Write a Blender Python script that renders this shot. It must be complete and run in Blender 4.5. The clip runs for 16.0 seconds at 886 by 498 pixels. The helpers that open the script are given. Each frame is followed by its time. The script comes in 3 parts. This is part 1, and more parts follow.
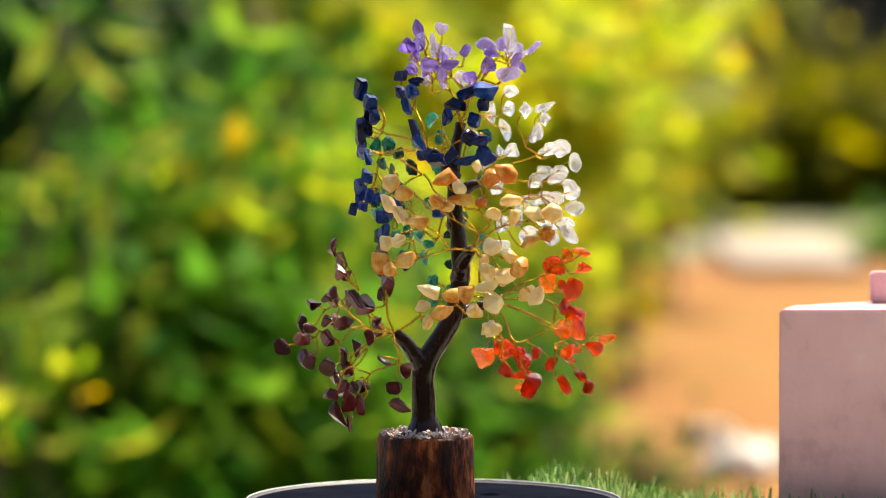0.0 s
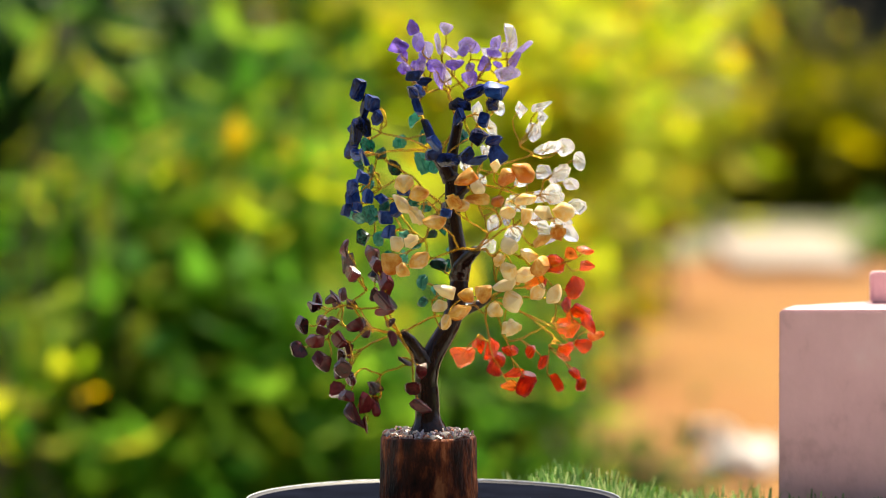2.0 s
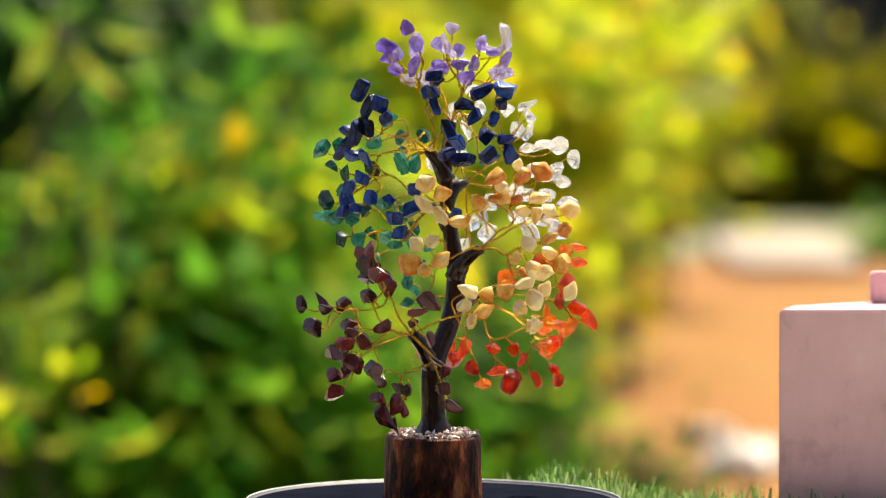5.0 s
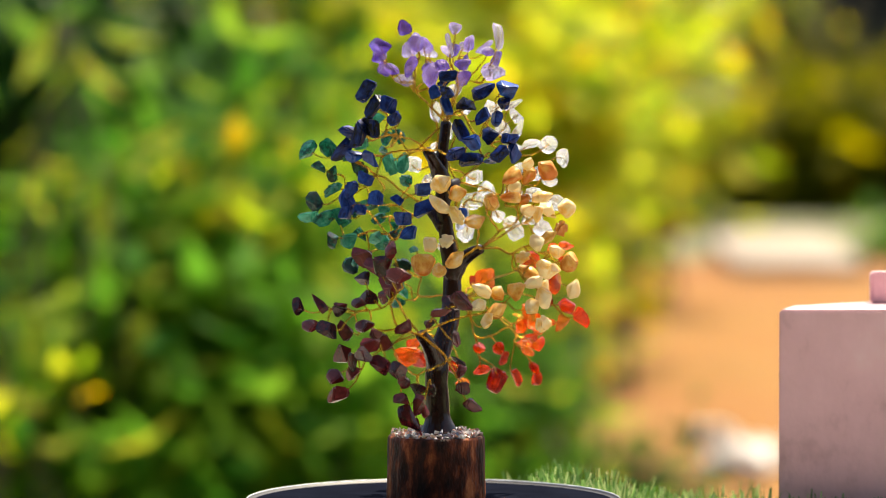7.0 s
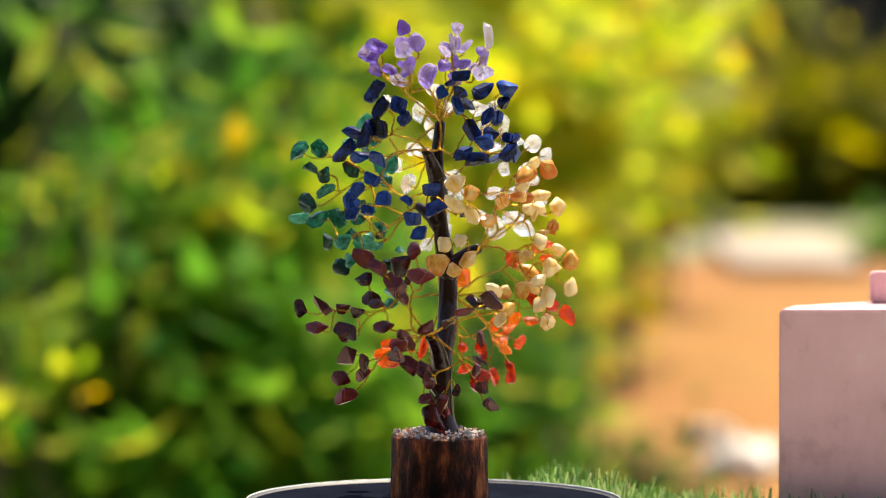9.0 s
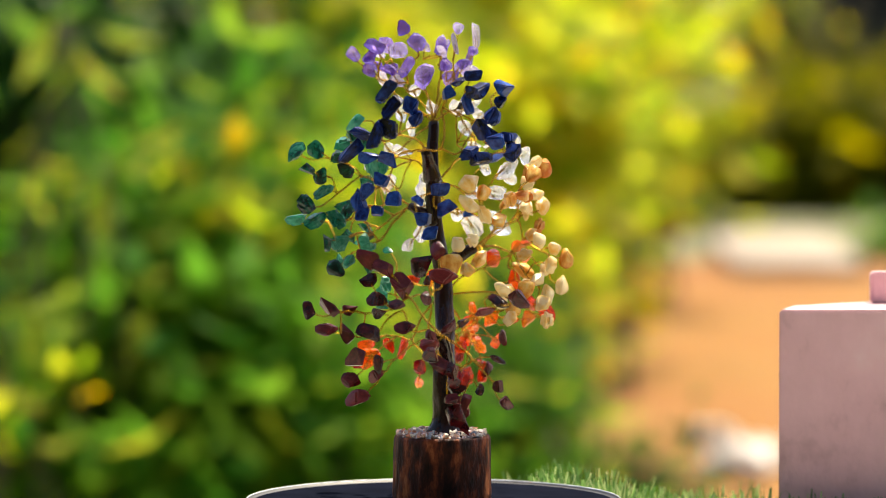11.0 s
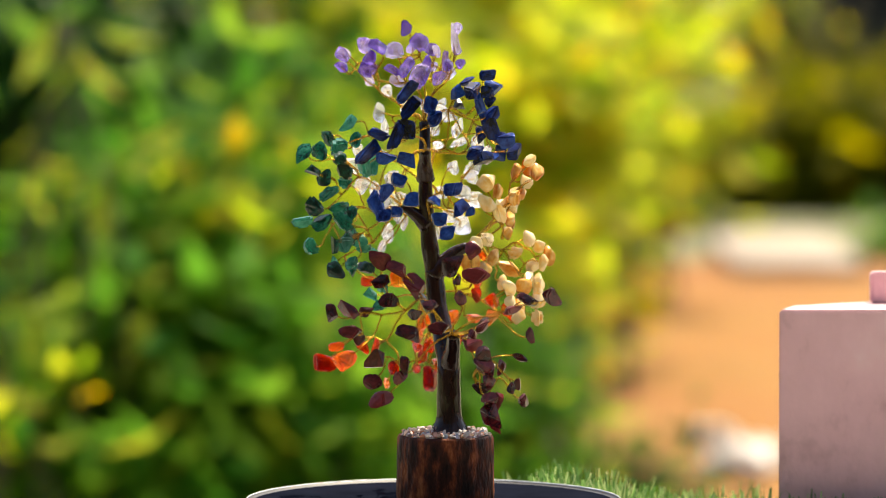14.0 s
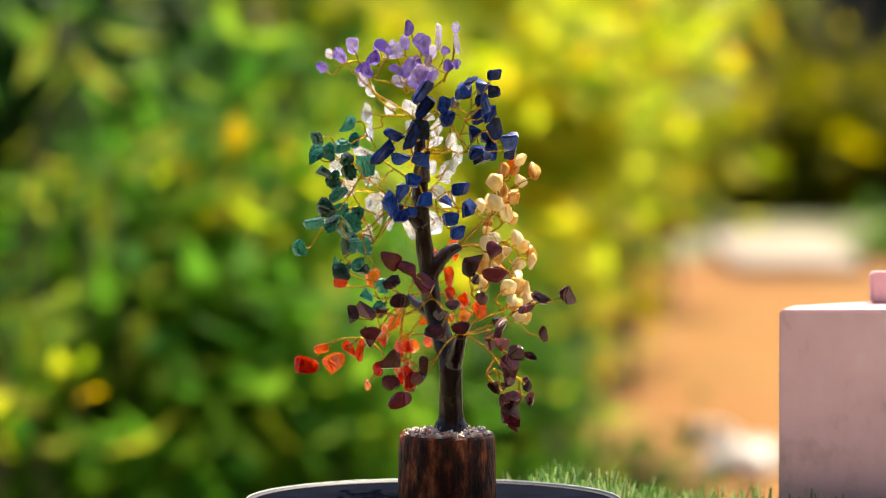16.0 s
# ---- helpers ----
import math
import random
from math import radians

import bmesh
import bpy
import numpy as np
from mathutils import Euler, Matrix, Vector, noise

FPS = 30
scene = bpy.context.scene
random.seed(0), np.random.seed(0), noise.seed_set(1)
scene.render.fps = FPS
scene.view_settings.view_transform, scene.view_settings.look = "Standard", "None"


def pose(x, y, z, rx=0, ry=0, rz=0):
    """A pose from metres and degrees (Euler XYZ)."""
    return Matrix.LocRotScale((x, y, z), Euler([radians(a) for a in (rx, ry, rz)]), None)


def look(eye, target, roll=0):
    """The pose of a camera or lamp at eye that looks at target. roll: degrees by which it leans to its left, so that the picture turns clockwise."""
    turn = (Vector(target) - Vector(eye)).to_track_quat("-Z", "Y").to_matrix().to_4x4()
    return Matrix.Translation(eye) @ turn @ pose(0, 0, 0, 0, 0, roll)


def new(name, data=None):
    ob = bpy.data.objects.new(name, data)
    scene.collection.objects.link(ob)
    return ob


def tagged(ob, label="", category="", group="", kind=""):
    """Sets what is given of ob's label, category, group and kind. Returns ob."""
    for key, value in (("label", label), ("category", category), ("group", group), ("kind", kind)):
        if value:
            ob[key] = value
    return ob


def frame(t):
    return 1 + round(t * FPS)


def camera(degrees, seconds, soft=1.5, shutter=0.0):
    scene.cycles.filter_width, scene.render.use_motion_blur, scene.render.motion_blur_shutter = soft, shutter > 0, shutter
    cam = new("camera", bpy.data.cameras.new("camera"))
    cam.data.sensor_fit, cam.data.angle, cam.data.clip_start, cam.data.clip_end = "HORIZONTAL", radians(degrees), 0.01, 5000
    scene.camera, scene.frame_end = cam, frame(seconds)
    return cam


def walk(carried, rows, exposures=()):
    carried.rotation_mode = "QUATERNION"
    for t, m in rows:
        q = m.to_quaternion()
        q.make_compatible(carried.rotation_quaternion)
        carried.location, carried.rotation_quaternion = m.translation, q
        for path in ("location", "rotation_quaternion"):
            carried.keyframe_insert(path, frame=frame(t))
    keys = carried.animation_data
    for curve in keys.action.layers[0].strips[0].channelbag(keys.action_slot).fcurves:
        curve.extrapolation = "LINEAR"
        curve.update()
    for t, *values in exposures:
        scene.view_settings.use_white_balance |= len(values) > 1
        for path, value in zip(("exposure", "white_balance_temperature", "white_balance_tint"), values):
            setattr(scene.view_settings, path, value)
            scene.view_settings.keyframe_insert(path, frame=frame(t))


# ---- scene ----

# ---- camera ----
cam = camera(10.3, 16.0, 0.55)
EYE = Vector((0.0057, -2.9, 0.3269))
AIM = EYE + Vector((0, 1, -math.tan(radians(3.497))))
walk(cam, [(0, look(EYE, AIM)), (16, look(EYE, AIM))])
# a long lens, wide open: the garden behind melts away
cam.data.dof.use_dof = True
cam.data.dof.focus_distance = 2.89
cam.data.dof.aperture_fstop = 7.5

# ---- light ----
world = bpy.data.worlds.new("sky")
world.use_nodes = True
scene.world = world
sky = world.node_tree.nodes.new("ShaderNodeTexSky")
sky.sky_type = "NISHITA"
sky.sun_disc = False
sky.dust_density, sky.ozone_density = 4.0, 0.6
sky.sun_elevation, sky.sun_rotation = radians(62), radians(28)
world.node_tree.links.new(sky.outputs[0], world.node_tree.nodes["Background"].inputs[0])
world.node_tree.nodes["Background"].inputs[1].default_value = 0.108
sun = new("sun", bpy.data.lights.new("sun", "SUN"))
sun.data.energy, sun.data.angle, sun.data.color = 5.0, radians(0.6), (1, 0.88, 0.66)
sun.matrix_world = look((math.sin(radians(28)) * 3, math.cos(radians(28)) * 3, 3 * math.tan(radians(62))), (0, 0, 0))
scene.view_settings.exposure = 0.95


# ---- materials ----
def material(name, rough=0.5, metal=0.0, **sockets):
    m = bpy.data.materials.new(name)
    m.use_nodes = True
    b = m.node_tree.nodes["Principled BSDF"]
    b.inputs["Roughness"].default_value = rough
    b.inputs["Metallic"].default_value = metal
    for key, value in sockets.items():
        b.inputs[key.replace("_", " ")].default_value = value
    return m, m.node_tree, b


def node(nt, kind, **values):
    n = nt.nodes.new(kind)
    for key, value in values.items():
        n.inputs[key.replace("_", " ")].default_value = value
    return n


def ramp(nt, source, stops, target):
    r = nt.nodes.new("ShaderNodeValToRGB")
    while len(r.color_ramp.elements) < len(stops):
        r.color_ramp.elements.new(0.5)
    for e, (at, color) in zip(r.color_ramp.elements, stops):
        e.position, e.color = at, (*color, 1)
    nt.links.new(source, r.inputs[0])
    if target:
        nt.links.new(r.outputs[0], target)
    return r


def mottled(name, stops, scale, rough=0.6, bump=0.2, stretch=(1, 1, 1), detail=6, depth=0.001, fine=None, **sockets):
    """A surface of two grains: broad stains in the colours of stops, and fine relief."""
    m, nt, b = material(name, rough, **sockets)
    co = nt.nodes.new("ShaderNodeTexCoord")
    mp = node(nt, "ShaderNodeMapping", Scale=stretch)
    nt.links.new(co.outputs["Object"], mp.inputs[0])
    a = node(nt, "ShaderNodeTexNoise", Scale=scale, Detail=detail, Roughness=0.6)
    nt.links.new(mp.outputs[0], a.inputs["Vector"])
    ramp(nt, a.outputs["Fac"], stops, b.inputs["Base Color"])
    c = node(nt, "ShaderNodeTexNoise", Scale=fine or scale * 6, Detail=4)
    nt.links.new(mp.outputs[0], c.inputs["Vector"])
    bp = node(nt, "ShaderNodeBump", Strength=bump, Distance=depth)
    nt.links.new(c.outputs["Fac"], bp.inputs["Height"])
    nt.links.new(bp.outputs[0], b.inputs["Normal"])
    return m


def gem(name, dark, mid, light, scale, rough, trans, sss=0.0, ior=1.54, low=0.3, high=0.7, spec=0.5, haze=0.0):
    """Tumbled stone: each chip has its own shade, with cloudy veins inside it."""
    m, nt, b = material(name, rough, Transmission_Weight=trans, IOR=ior, Subsurface_Weight=sss, Subsurface_Scale=0.004, Specular_IOR_Level=spec)
    b.inputs["Subsurface Radius"].default_value = (1.0, 0.6, 0.35)
    info = nt.nodes.new("ShaderNodeObjectInfo")
    co = nt.nodes.new("ShaderNodeTexCoord")
    add = nt.nodes.new("ShaderNodeVectorMath")
    add.operation = "MULTIPLY_ADD"
    add.inputs[1].default_value = (1, 1, 1)
    nt.links.new(co.outputs["Object"], add.inputs[0])
    nt.links.new(info.outputs["Random"], add.inputs[2])
    n = node(nt, "ShaderNodeTexNoise", Scale=scale, Detail=5, Roughness=0.65)
    nt.links.new(add.outputs[0], n.inputs["Vector"])
    mix = nt.nodes.new("ShaderNodeMath")
    mix.operation = "MULTIPLY_ADD"
    mix.inputs[1].default_value = 0.75
    nt.links.new(n.outputs["Fac"], mix.inputs[0])
    half = nt.nodes.new("ShaderNodeMath")
    half.operation = "MULTIPLY"
    half.inputs[1].default_value = 0.32
    nt.links.new(info.outputs["Random"], half.inputs[0])
    nt.links.new(half.outputs[0], mix.inputs[2])
    hue = ramp(nt, mix.outputs[0], [(low, dark), (0.5, mid), (high, light)], b.inputs["Base Color"])
    if haze:
        # fine fractures inside the stone scatter the light that falls through it
        veil = nt.nodes.new("ShaderNodeBsdfTranslucent")
        nt.links.new(hue.outputs[0], veil.inputs[0])
        cloudy = nt.nodes.new("ShaderNodeMixShader")
        cloudy.inputs[0].default_value = haze
        nt.links.new(b.outputs[0], cloudy.inputs[1])
        nt.links.new(veil.outputs[0], cloudy.inputs[2])
        nt.links.new(cloudy.outputs[0], nt.nodes["Material Output"].inputs["Surface"])
    bp = node(nt, "ShaderNodeBump", Strength=0.5, Distance=0.0011)
    nt.links.new(n.outputs["Fac"], bp.inputs["Height"])
    nt.links.new(bp.outputs[0], b.inputs["Normal"])
    return m


def leafy(name, stops, glow=0.5, hue=0.49, saturation=1.1):
    """Leaves that let the light through; each has its own green."""
    m, nt, b = material(name, 0.6, Specular_IOR_Level=0.05)
    geo = nt.nodes.new("ShaderNodeNewGeometry")
    r = ramp(nt, geo.outputs["Random Per Island"], stops, b.inputs["Base Color"])
    tr = nt.nodes.new("ShaderNodeBsdfTranslucent")
    hs = node(nt, "ShaderNodeHueSaturation", Hue=hue, Saturation=saturation, Value=1.7)
    nt.links.new(r.outputs[0], hs.inputs["Color"])
    nt.links.new(hs.outputs[0], tr.inputs[0])
    mx = nt.nodes.new("ShaderNodeMixShader")
    mx.inputs[0].default_value = glow
    nt.links.new(b.outputs[0], mx.inputs[1])
    nt.links.new(tr.outputs[0], mx.inputs[2])
    nt.links.new(mx.outputs[0], nt.nodes["Material Output"].inputs["Surface"])
    return m


GEMS = {
    "A": gem("amethyst", (0.1, 0.025, 0.38), (0.5, 0.36, 0.86), (0.95, 0.9, 0.99), 160, 0.05, 0.92, haze=0.14, low=0.34, high=0.66),
    "L": gem("lapis", (0.0015, 0.003, 0.012), (0.004, 0.017, 0.13), (0.025, 0.09, 0.42), 220, 0.18, 0.0, low=0.36, high=0.76, spec=0.2),
    "G": gem("green_aventurine", (0.003, 0.03, 0.02), (0.006, 0.18, 0.12), (0.18, 0.58, 0.44), 260, 0.1, 0.6, low=0.36, high=0.8, spec=0.4, haze=0.24),
    "B": gem("yellow_jade", (0.62, 0.2, 0.012), (0.85, 0.55, 0.12), (0.92, 0.8, 0.48), 90, 0.2, 0.0, 0.12, low=0.38, high=0.64, spec=0.4, haze=0.3),
    "R": gem("garnet", (0.012, 0.002, 0.003), (0.055, 0.005, 0.006), (0.2, 0.025, 0.028), 180, 0.14, 0.0, low=0.36, high=0.85, spec=0.35),
    "Q": gem("rock_crystal", (0.92, 0.93, 0.94), (0.97, 0.97, 0.97), (1, 1, 1), 150, 0.04, 0.98, haze=0.13),
    "C": gem("carnelian", (0.3, 0.002, 0.0), (0.9, 0.08, 0.0), (1.0, 0.4, 0.04), 140, 0.06, 0.92, ior=1.4, spec=0.4, low=0.36, high=0.76, haze=0.11),
}
WIRE, wnt, wb = material("brass_wire", 0.24, 1.0, Base_Color=(0.46, 0.26, 0.008, 1))
TRUNK = mottled("dark_resin", [(0.3, (0.007, 0.003, 0.002)), (0.7, (0.024, 0.009, 0.006))], 60, 0.13, 0.6, (1, 1, 0.3), depth=0.002, fine=130, Specular_IOR_Level=0.3)
BARK = mottled("bark", [(0.34, (0.01, 0.0035, 0.002)), (0.47, (0.05, 0.012, 0.005)), (0.56, (0.18, 0.042, 0.012)), (0.68, (0.42, 0.14, 0.045))], 115, 0.6, 1.0, (1, 1, 0.42), depth=0.002, fine=300, Specular_IOR_Level=0.2)
NAVY = mottled("black_lacquer", [(0.35, (0.004, 0.005, 0.01)), (0.7, (0.008, 0.01, 0.019))], 30, 0.7, 0.05, depth=0.0003, fine=900, Specular_IOR_Level=0.03)
pnt = NAVY.node_tree
matt = pnt.nodes.new("ShaderNodeBsdfDiffuse")
pnt.links.new(pnt.nodes["Principled BSDF"].inputs["Base Color"].links[0].from_socket, matt.inputs["Color"])
sheen = pnt.nodes.new("ShaderNodeMixShader")
sheen.inputs[0].default_value = 0.1
pnt.links.new(matt.outputs[0], sheen.inputs[1])
pnt.links.new(pnt.nodes["Principled BSDF"].outputs[0], sheen.inputs[2])
pnt.links.new(sheen.outputs[0], pnt.nodes["Material Output"].inputs["Surface"])
RIM = mottled("white_rim", [(0.3, (0.56, 0.62, 0.66)), (0.7, (0.66, 0.71, 0.74))], 120, 0.4, 0.05)
PINK = mottled("pink_paint", [(0.2, (0.36, 0.2, 0.2)), (0.45, (0.71, 0.45, 0.48)), (0.6, (0.76, 0.49, 0.52)), (0.8, (0.78, 0.56, 0.58))], 26, 0.7, 0.6, (1, 1, 0.7), 12, 0.0016, 170)
SLAB = mottled("cement", [(0.3, (0.36, 0.33, 0.29)), (0.7, (0.52, 0.48, 0.43))], 12, 0.8, 0.4)
EARTH = mottled("red_earth", [(0.3, (0.19, 0.057, 0.002)), (0.5, (0.228, 0.09, 0.004)), (0.7, (0.238, 0.122, 0.017))], 0.9, 0.9, 0.4, depth=0.02, fine=9)
SOIL = mottled("garden_soil", [(0.3, (0.08, 0.1, 0.035)), (0.5, (0.13, 0.14, 0.06)), (0.7, (0.2, 0.18, 0.11))], 1.2, 0.9, 0.4, depth=0.02, fine=11)
STONE = mottled("pale_stone", [(0.3, (0.7, 0.64, 0.57)), (0.7, (0.86, 0.82, 0.76))], 6, 0.7, 0.3, depth=0.006)
PAVING = mottled("pale_paving", [(0.3, (0.25, 0.2, 0.155)), (0.7, (0.37, 0.31, 0.245))], 3, 0.8, 0.3, depth=0.006)
TIMBER = mottled("weathered_wood", [(0.3, (0.12, 0.09, 0.05)), (0.7, (0.24, 0.18, 0.1))], 10, 0.8, 0.4, (0.2, 1, 1))
STEM = mottled("stem_bark", [(0.3, (0.05, 0.035, 0.02)), (0.7, (0.14, 0.1, 0.06))], 25, 0.8, 0.4, depth=0.004)
# deep green is darkened for shaded foliage, fresh and yellow-green lightened for sun
DEEP = leafy("deep_shaded_leaf", [(0.0, (0.004, 0.018, 0.003)), (0.5, (0.014, 0.055, 0.006)), (0.85, (0.045, 0.125, 0.012)), (1.0, (0.1, 0.19, 0.018))], 0.4, 0.5, 1.0)
FRESH = leafy("fresh_sunlit_leaf", [(0.0, (0.03, 0.12, 0.008)), (0.5, (0.085, 0.22, 0.014)), (0.85, (0.17, 0.29, 0.018)), (1.0, (0.33, 0.36, 0.022))], 0.5, 0.495, 1.0)
GOLD = leafy("yellow_sunlit_leaf", [(0.0, (0.15, 0.25, 0.025)), (0.5, (0.34, 0.41, 0.045)), (0.85, (0.45, 0.46, 0.06)), (1.0, (0.62, 0.36, 0.03))], 0.58)
OLIVE = leafy("olive_leaf", [(0.0, (0.04, 0.055, 0.004)), (0.5, (0.12, 0.13, 0.007)), (0.85, (0.22, 0.21, 0.01)), (1.0, (0.34, 0.27, 0.014))], 0.5)
TURF = leafy("turf_blade", [(0.0, (0.06, 0.14, 0.04)), (0.6, (0.14, 0.26, 0.08)), (1.0, (0.36, 0.42, 0.2))], 0.35)
MAT = mottled("turf_backing", [(0.3, (0.02, 0.06, 0.02)), (0.7, (0.04, 0.1, 0.03))], 60, 0.9)
GRAVEL, gnt, gb = material("gravel_chips", 0.35)
geo = gnt.nodes.new("ShaderNodeNewGeometry")
ramp(gnt, geo.outputs["Random Per Island"], [(0.0, (0.62, 0.55, 0.46)), (0.2, (0.85, 0.78, 0.7)), (0.35, (0.2, 0.27, 0.36)), (0.5, (0.7, 0.26, 0.08)), (0.65, (0.9, 0.86, 0.8)), (0.8, (0.3, 0.11, 0.08)), (1.0, (0.6, 0.58, 0.64))], gb.inputs["Base Color"])


# ---- builders ----
def part(name, bm, mat, parent=None, label="", smooth=False):
    """Links a bmesh as one mesh object under a thing or a part."""
    me = bpy.data.meshes.new(name)
    bm.to_mesh(me)
    bm.free()
    me.materials.append(mat)
    if smooth:
        me.polygons.foreach_set("use_smooth", [True] * len(me.polygons))
    ob = new(name, me)
    ob.parent = parent
    return tagged(ob, label) if label else ob


def sheet(name, verts, faces, mat, parent=None, smooth=False):
    me = bpy.data.meshes.new(name)
    me.from_pydata(verts, [], faces)
    me.materials.append(mat)
    if smooth:
        me.polygons.foreach_set("use_smooth", [True] * len(me.polygons))
    ob = new(name, me)
    ob.parent = parent
    return ob


def lathe(profile, n=64, wobble=0.0, seed=0.0):
    bm = bmesh.new()
    rings = []
    for r, z in profile:
        ring = []
        for i in range(n):
            a = 2 * math.pi * i / n
            k = 1 + wobble * (noise.noise((4 * math.cos(a), 4 * math.sin(a), z * 18 + seed)) + 0.6 * noise.noise((16 * math.cos(a), 16 * math.sin(a), z * 30 + seed)))
            ring.append(bm.verts.new((r * k * math.cos(a), r * k * math.sin(a), z)))
        rings.append(ring)
    for a, b in zip(rings, rings[1:]):
        for i in range(n):
            bm.faces.new((a[i], a[(i + 1) % n], b[(i + 1) % n], b[i])).smooth = True
    bm.faces.new(rings[-1])
    bm.faces.new(rings[0][::-1])
    return bm


def block(sx, sy, sz, bevel=0.004, rough=0.0, cuts=0):
    """A box on z = 0 with worn edges."""
    bm = bmesh.new()
    bmesh.ops.create_cube(bm, size=1, matrix=Matrix.Translation((0, 0, sz / 2)) @ Matrix.Diagonal((sx, sy, sz, 1)))
    if cuts:
        bmesh.ops.subdivide_edges(bm, edges=bm.edges[:], cuts=cuts, use_grid_fill=True)
    else:
        bmesh.ops.bevel(bm, geom=bm.edges[:], offset=bevel, segments=2, affect="EDGES")
    for v in bm.verts:
        v.co += Vector(noise.noise_vector(v.co * 14)) * rough
    return bm


def curve_points(pts, step):
    """Points along a smooth line through pts."""
    pts = [Vector(p) for p in pts]
    ext = [pts[0] * 2 - pts[1]] + pts + [pts[-1] * 2 - pts[-2]]
    res = []
    for i in range(1, len(ext) - 2):
        p0, p1, p2, p3 = ext[i - 1:i + 3]
        n = max(1, int((p2 - p1).length / step))
        for k in range(n):
            t = k / n
            res.append(0.5 * (2 * p1 + (p2 - p0) * t + (2 * p0 - 5 * p1 + 4 * p2 - p3) * t * t + (3 * p1 - p0 - 3 * p2 + p3) * t ** 3))
    res.append(pts[-1])
    return res


def tube(verts, faces, line, radius, sides, twist=None):
    """Adds a tube along a line; twist = (offset, pitch, phase) winds it round the line."""
    base = len(verts)
    n = len(line)
    side = Vector((0.3, 0.9, 0.2))
    run = 0.0
    for i, p in enumerate(line):
        d = (line[min(i + 1, n - 1)] - line[max(i - 1, 0)]).normalized()
        side = (side - d * side.dot(d))
        side = side.normalized() if side.length > 1e-6 else d.orthogonal().normalized()
        up = d.cross(side)
        c = p
        if i:
            run += (line[i] - line[i - 1]).length
        if twist:
            a = run / twist[1] * 2 * math.pi + twist[2]
            c = p + (side * math.cos(a) + up * math.sin(a)) * twist[0]
        r = radius(i / max(1, n - 1)) if callable(radius) else radius
        for k in range(sides):
            a = 2 * math.pi * k / sides
            verts.append(c + (side * math.cos(a) + up * math.sin(a)) * r)
    for i in range(n - 1):
        for k in range(sides):
            a, b = base + i * sides + k, base + i * sides + (k + 1) % sides
            faces.append((a, b, b + sides, a + sides))
    faces.append(tuple(base + (n - 1) * sides + k for k in range(sides)))
    faces.append(tuple(base + k for k in reversed(range(sides))))


def chip(seed, sx, sy, sz, points=9, bevel=0.12, boxy=False):
    """One angular stone chip, its edges tumbled."""
    rnd = random.Random(seed)
    bm = bmesh.new()
    for i in range(8 if boxy else 0):
        v = [(1 if i >> k & 1 else -1) * rnd.uniform(0.3, 0.95) for k in range(3)]
        bm.verts.new((v[0] * sx, v[1] * sy, v[2] * sz))
    for i in range(0 if boxy else points):
        v = Vector((rnd.gauss(0, 1), rnd.gauss(0, 1), rnd.gauss(0, 1))).normalized() * rnd.uniform(0.8, 1.1)
        bm.verts.new((v.x * sx, v.y * sy, v.z * sz))
    hull = bmesh.ops.convex_hull(bm, input=bm.verts[:])
    bmesh.ops.delete(bm, geom=[g for g in hull["geom_interior"] if isinstance(g, bmesh.types.BMVert)], context="VERTS")
    bmesh.ops.dissolve_limit(bm, angle_limit=0.32, verts=bm.verts[:], edges=bm.edges[:])
    bmesh.ops.bevel(bm, geom=bm.edges[:], offset=bevel * min(sx, sy, sz), segments=2, affect="EDGES", clamp_overlap=True)
    bmesh.ops.triangulate(bm, faces=[f for f in bm.faces if len(f.verts) > 4])
    return bm


# ---- the gem tree ----
tree = tagged(new("gem_tree"), "wire gem tree with coloured stone chips in a log pot", "tree ornament")
POT = Vector((-0.0046, -0.0076, 0))
pot = part("pot", lathe([(0.0276, 0), (0.0288, 0.0015), (0.0291, 0.006), (0.0289, 0.012), (0.0287, 0.02), (0.0288, 0.028), (0.0286, 0.034), (0.0284, 0.0385), (0.0275, 0.0402), (0.0242, 0.0396)], 140, 0.022), BARK, tree, "dark reddish-brown bark log pot")
pot.location = POT
gv, gf = [], []
for i in range(460):
    a, r = random.uniform(0, 2 * math.pi), 0.0262 * math.sqrt(random.random())
    b = chip(i + 50, *[random.uniform(0.0011, 0.0027) for k in range(3)], 7, 0.1)
    q = Euler([random.uniform(0, 6.3) for k in range(3)]).to_matrix()
    o = POT + Vector((r * math.cos(a), r * math.sin(a), 0.0396 + random.uniform(0, 0.0028) + 0.003 * max(0, 1 - r / 0.02)))
    b.verts.index_update()
    s = len(gv)
    gv += [o + q @ v.co for v in b.verts]
    gf += [[s + v.index for v in f.verts] for f in b.faces]
    b.free()
tagged(sheet("gravel", gv, gf, GRAVEL, tree), "multicoloured crushed stone gravel", kind="stuff")

ANCHOR = {"S1": (-23, -14, 101), "S2": (36, 11, 119), "S3": (22, -18, 150), "S4": (-1, 5, 208), "S5": (27, 9, 188), "S6": (11, 20, 174), "top": (16, 7, 224)}
ANCHOR = {k: Vector(v) / 1000 for k, v in ANCHOR.items()}
tv, tf = [], []


def limb(points, r0, r1, flare=0.0):
    line = curve_points([Vector(p) / 1000 for p in points], 0.002)
    line = [p + Vector(noise.noise_vector(p * 60)) * 0.0007 for p in line]
    tube(tv, tf, line, lambda t: (r0 + (r1 - r0) * t + flare * max(0, 1 - t * 14) ** 2) * (1 + 0.12 * noise.noise((t * 14, r0 * 900, 3))), 14)


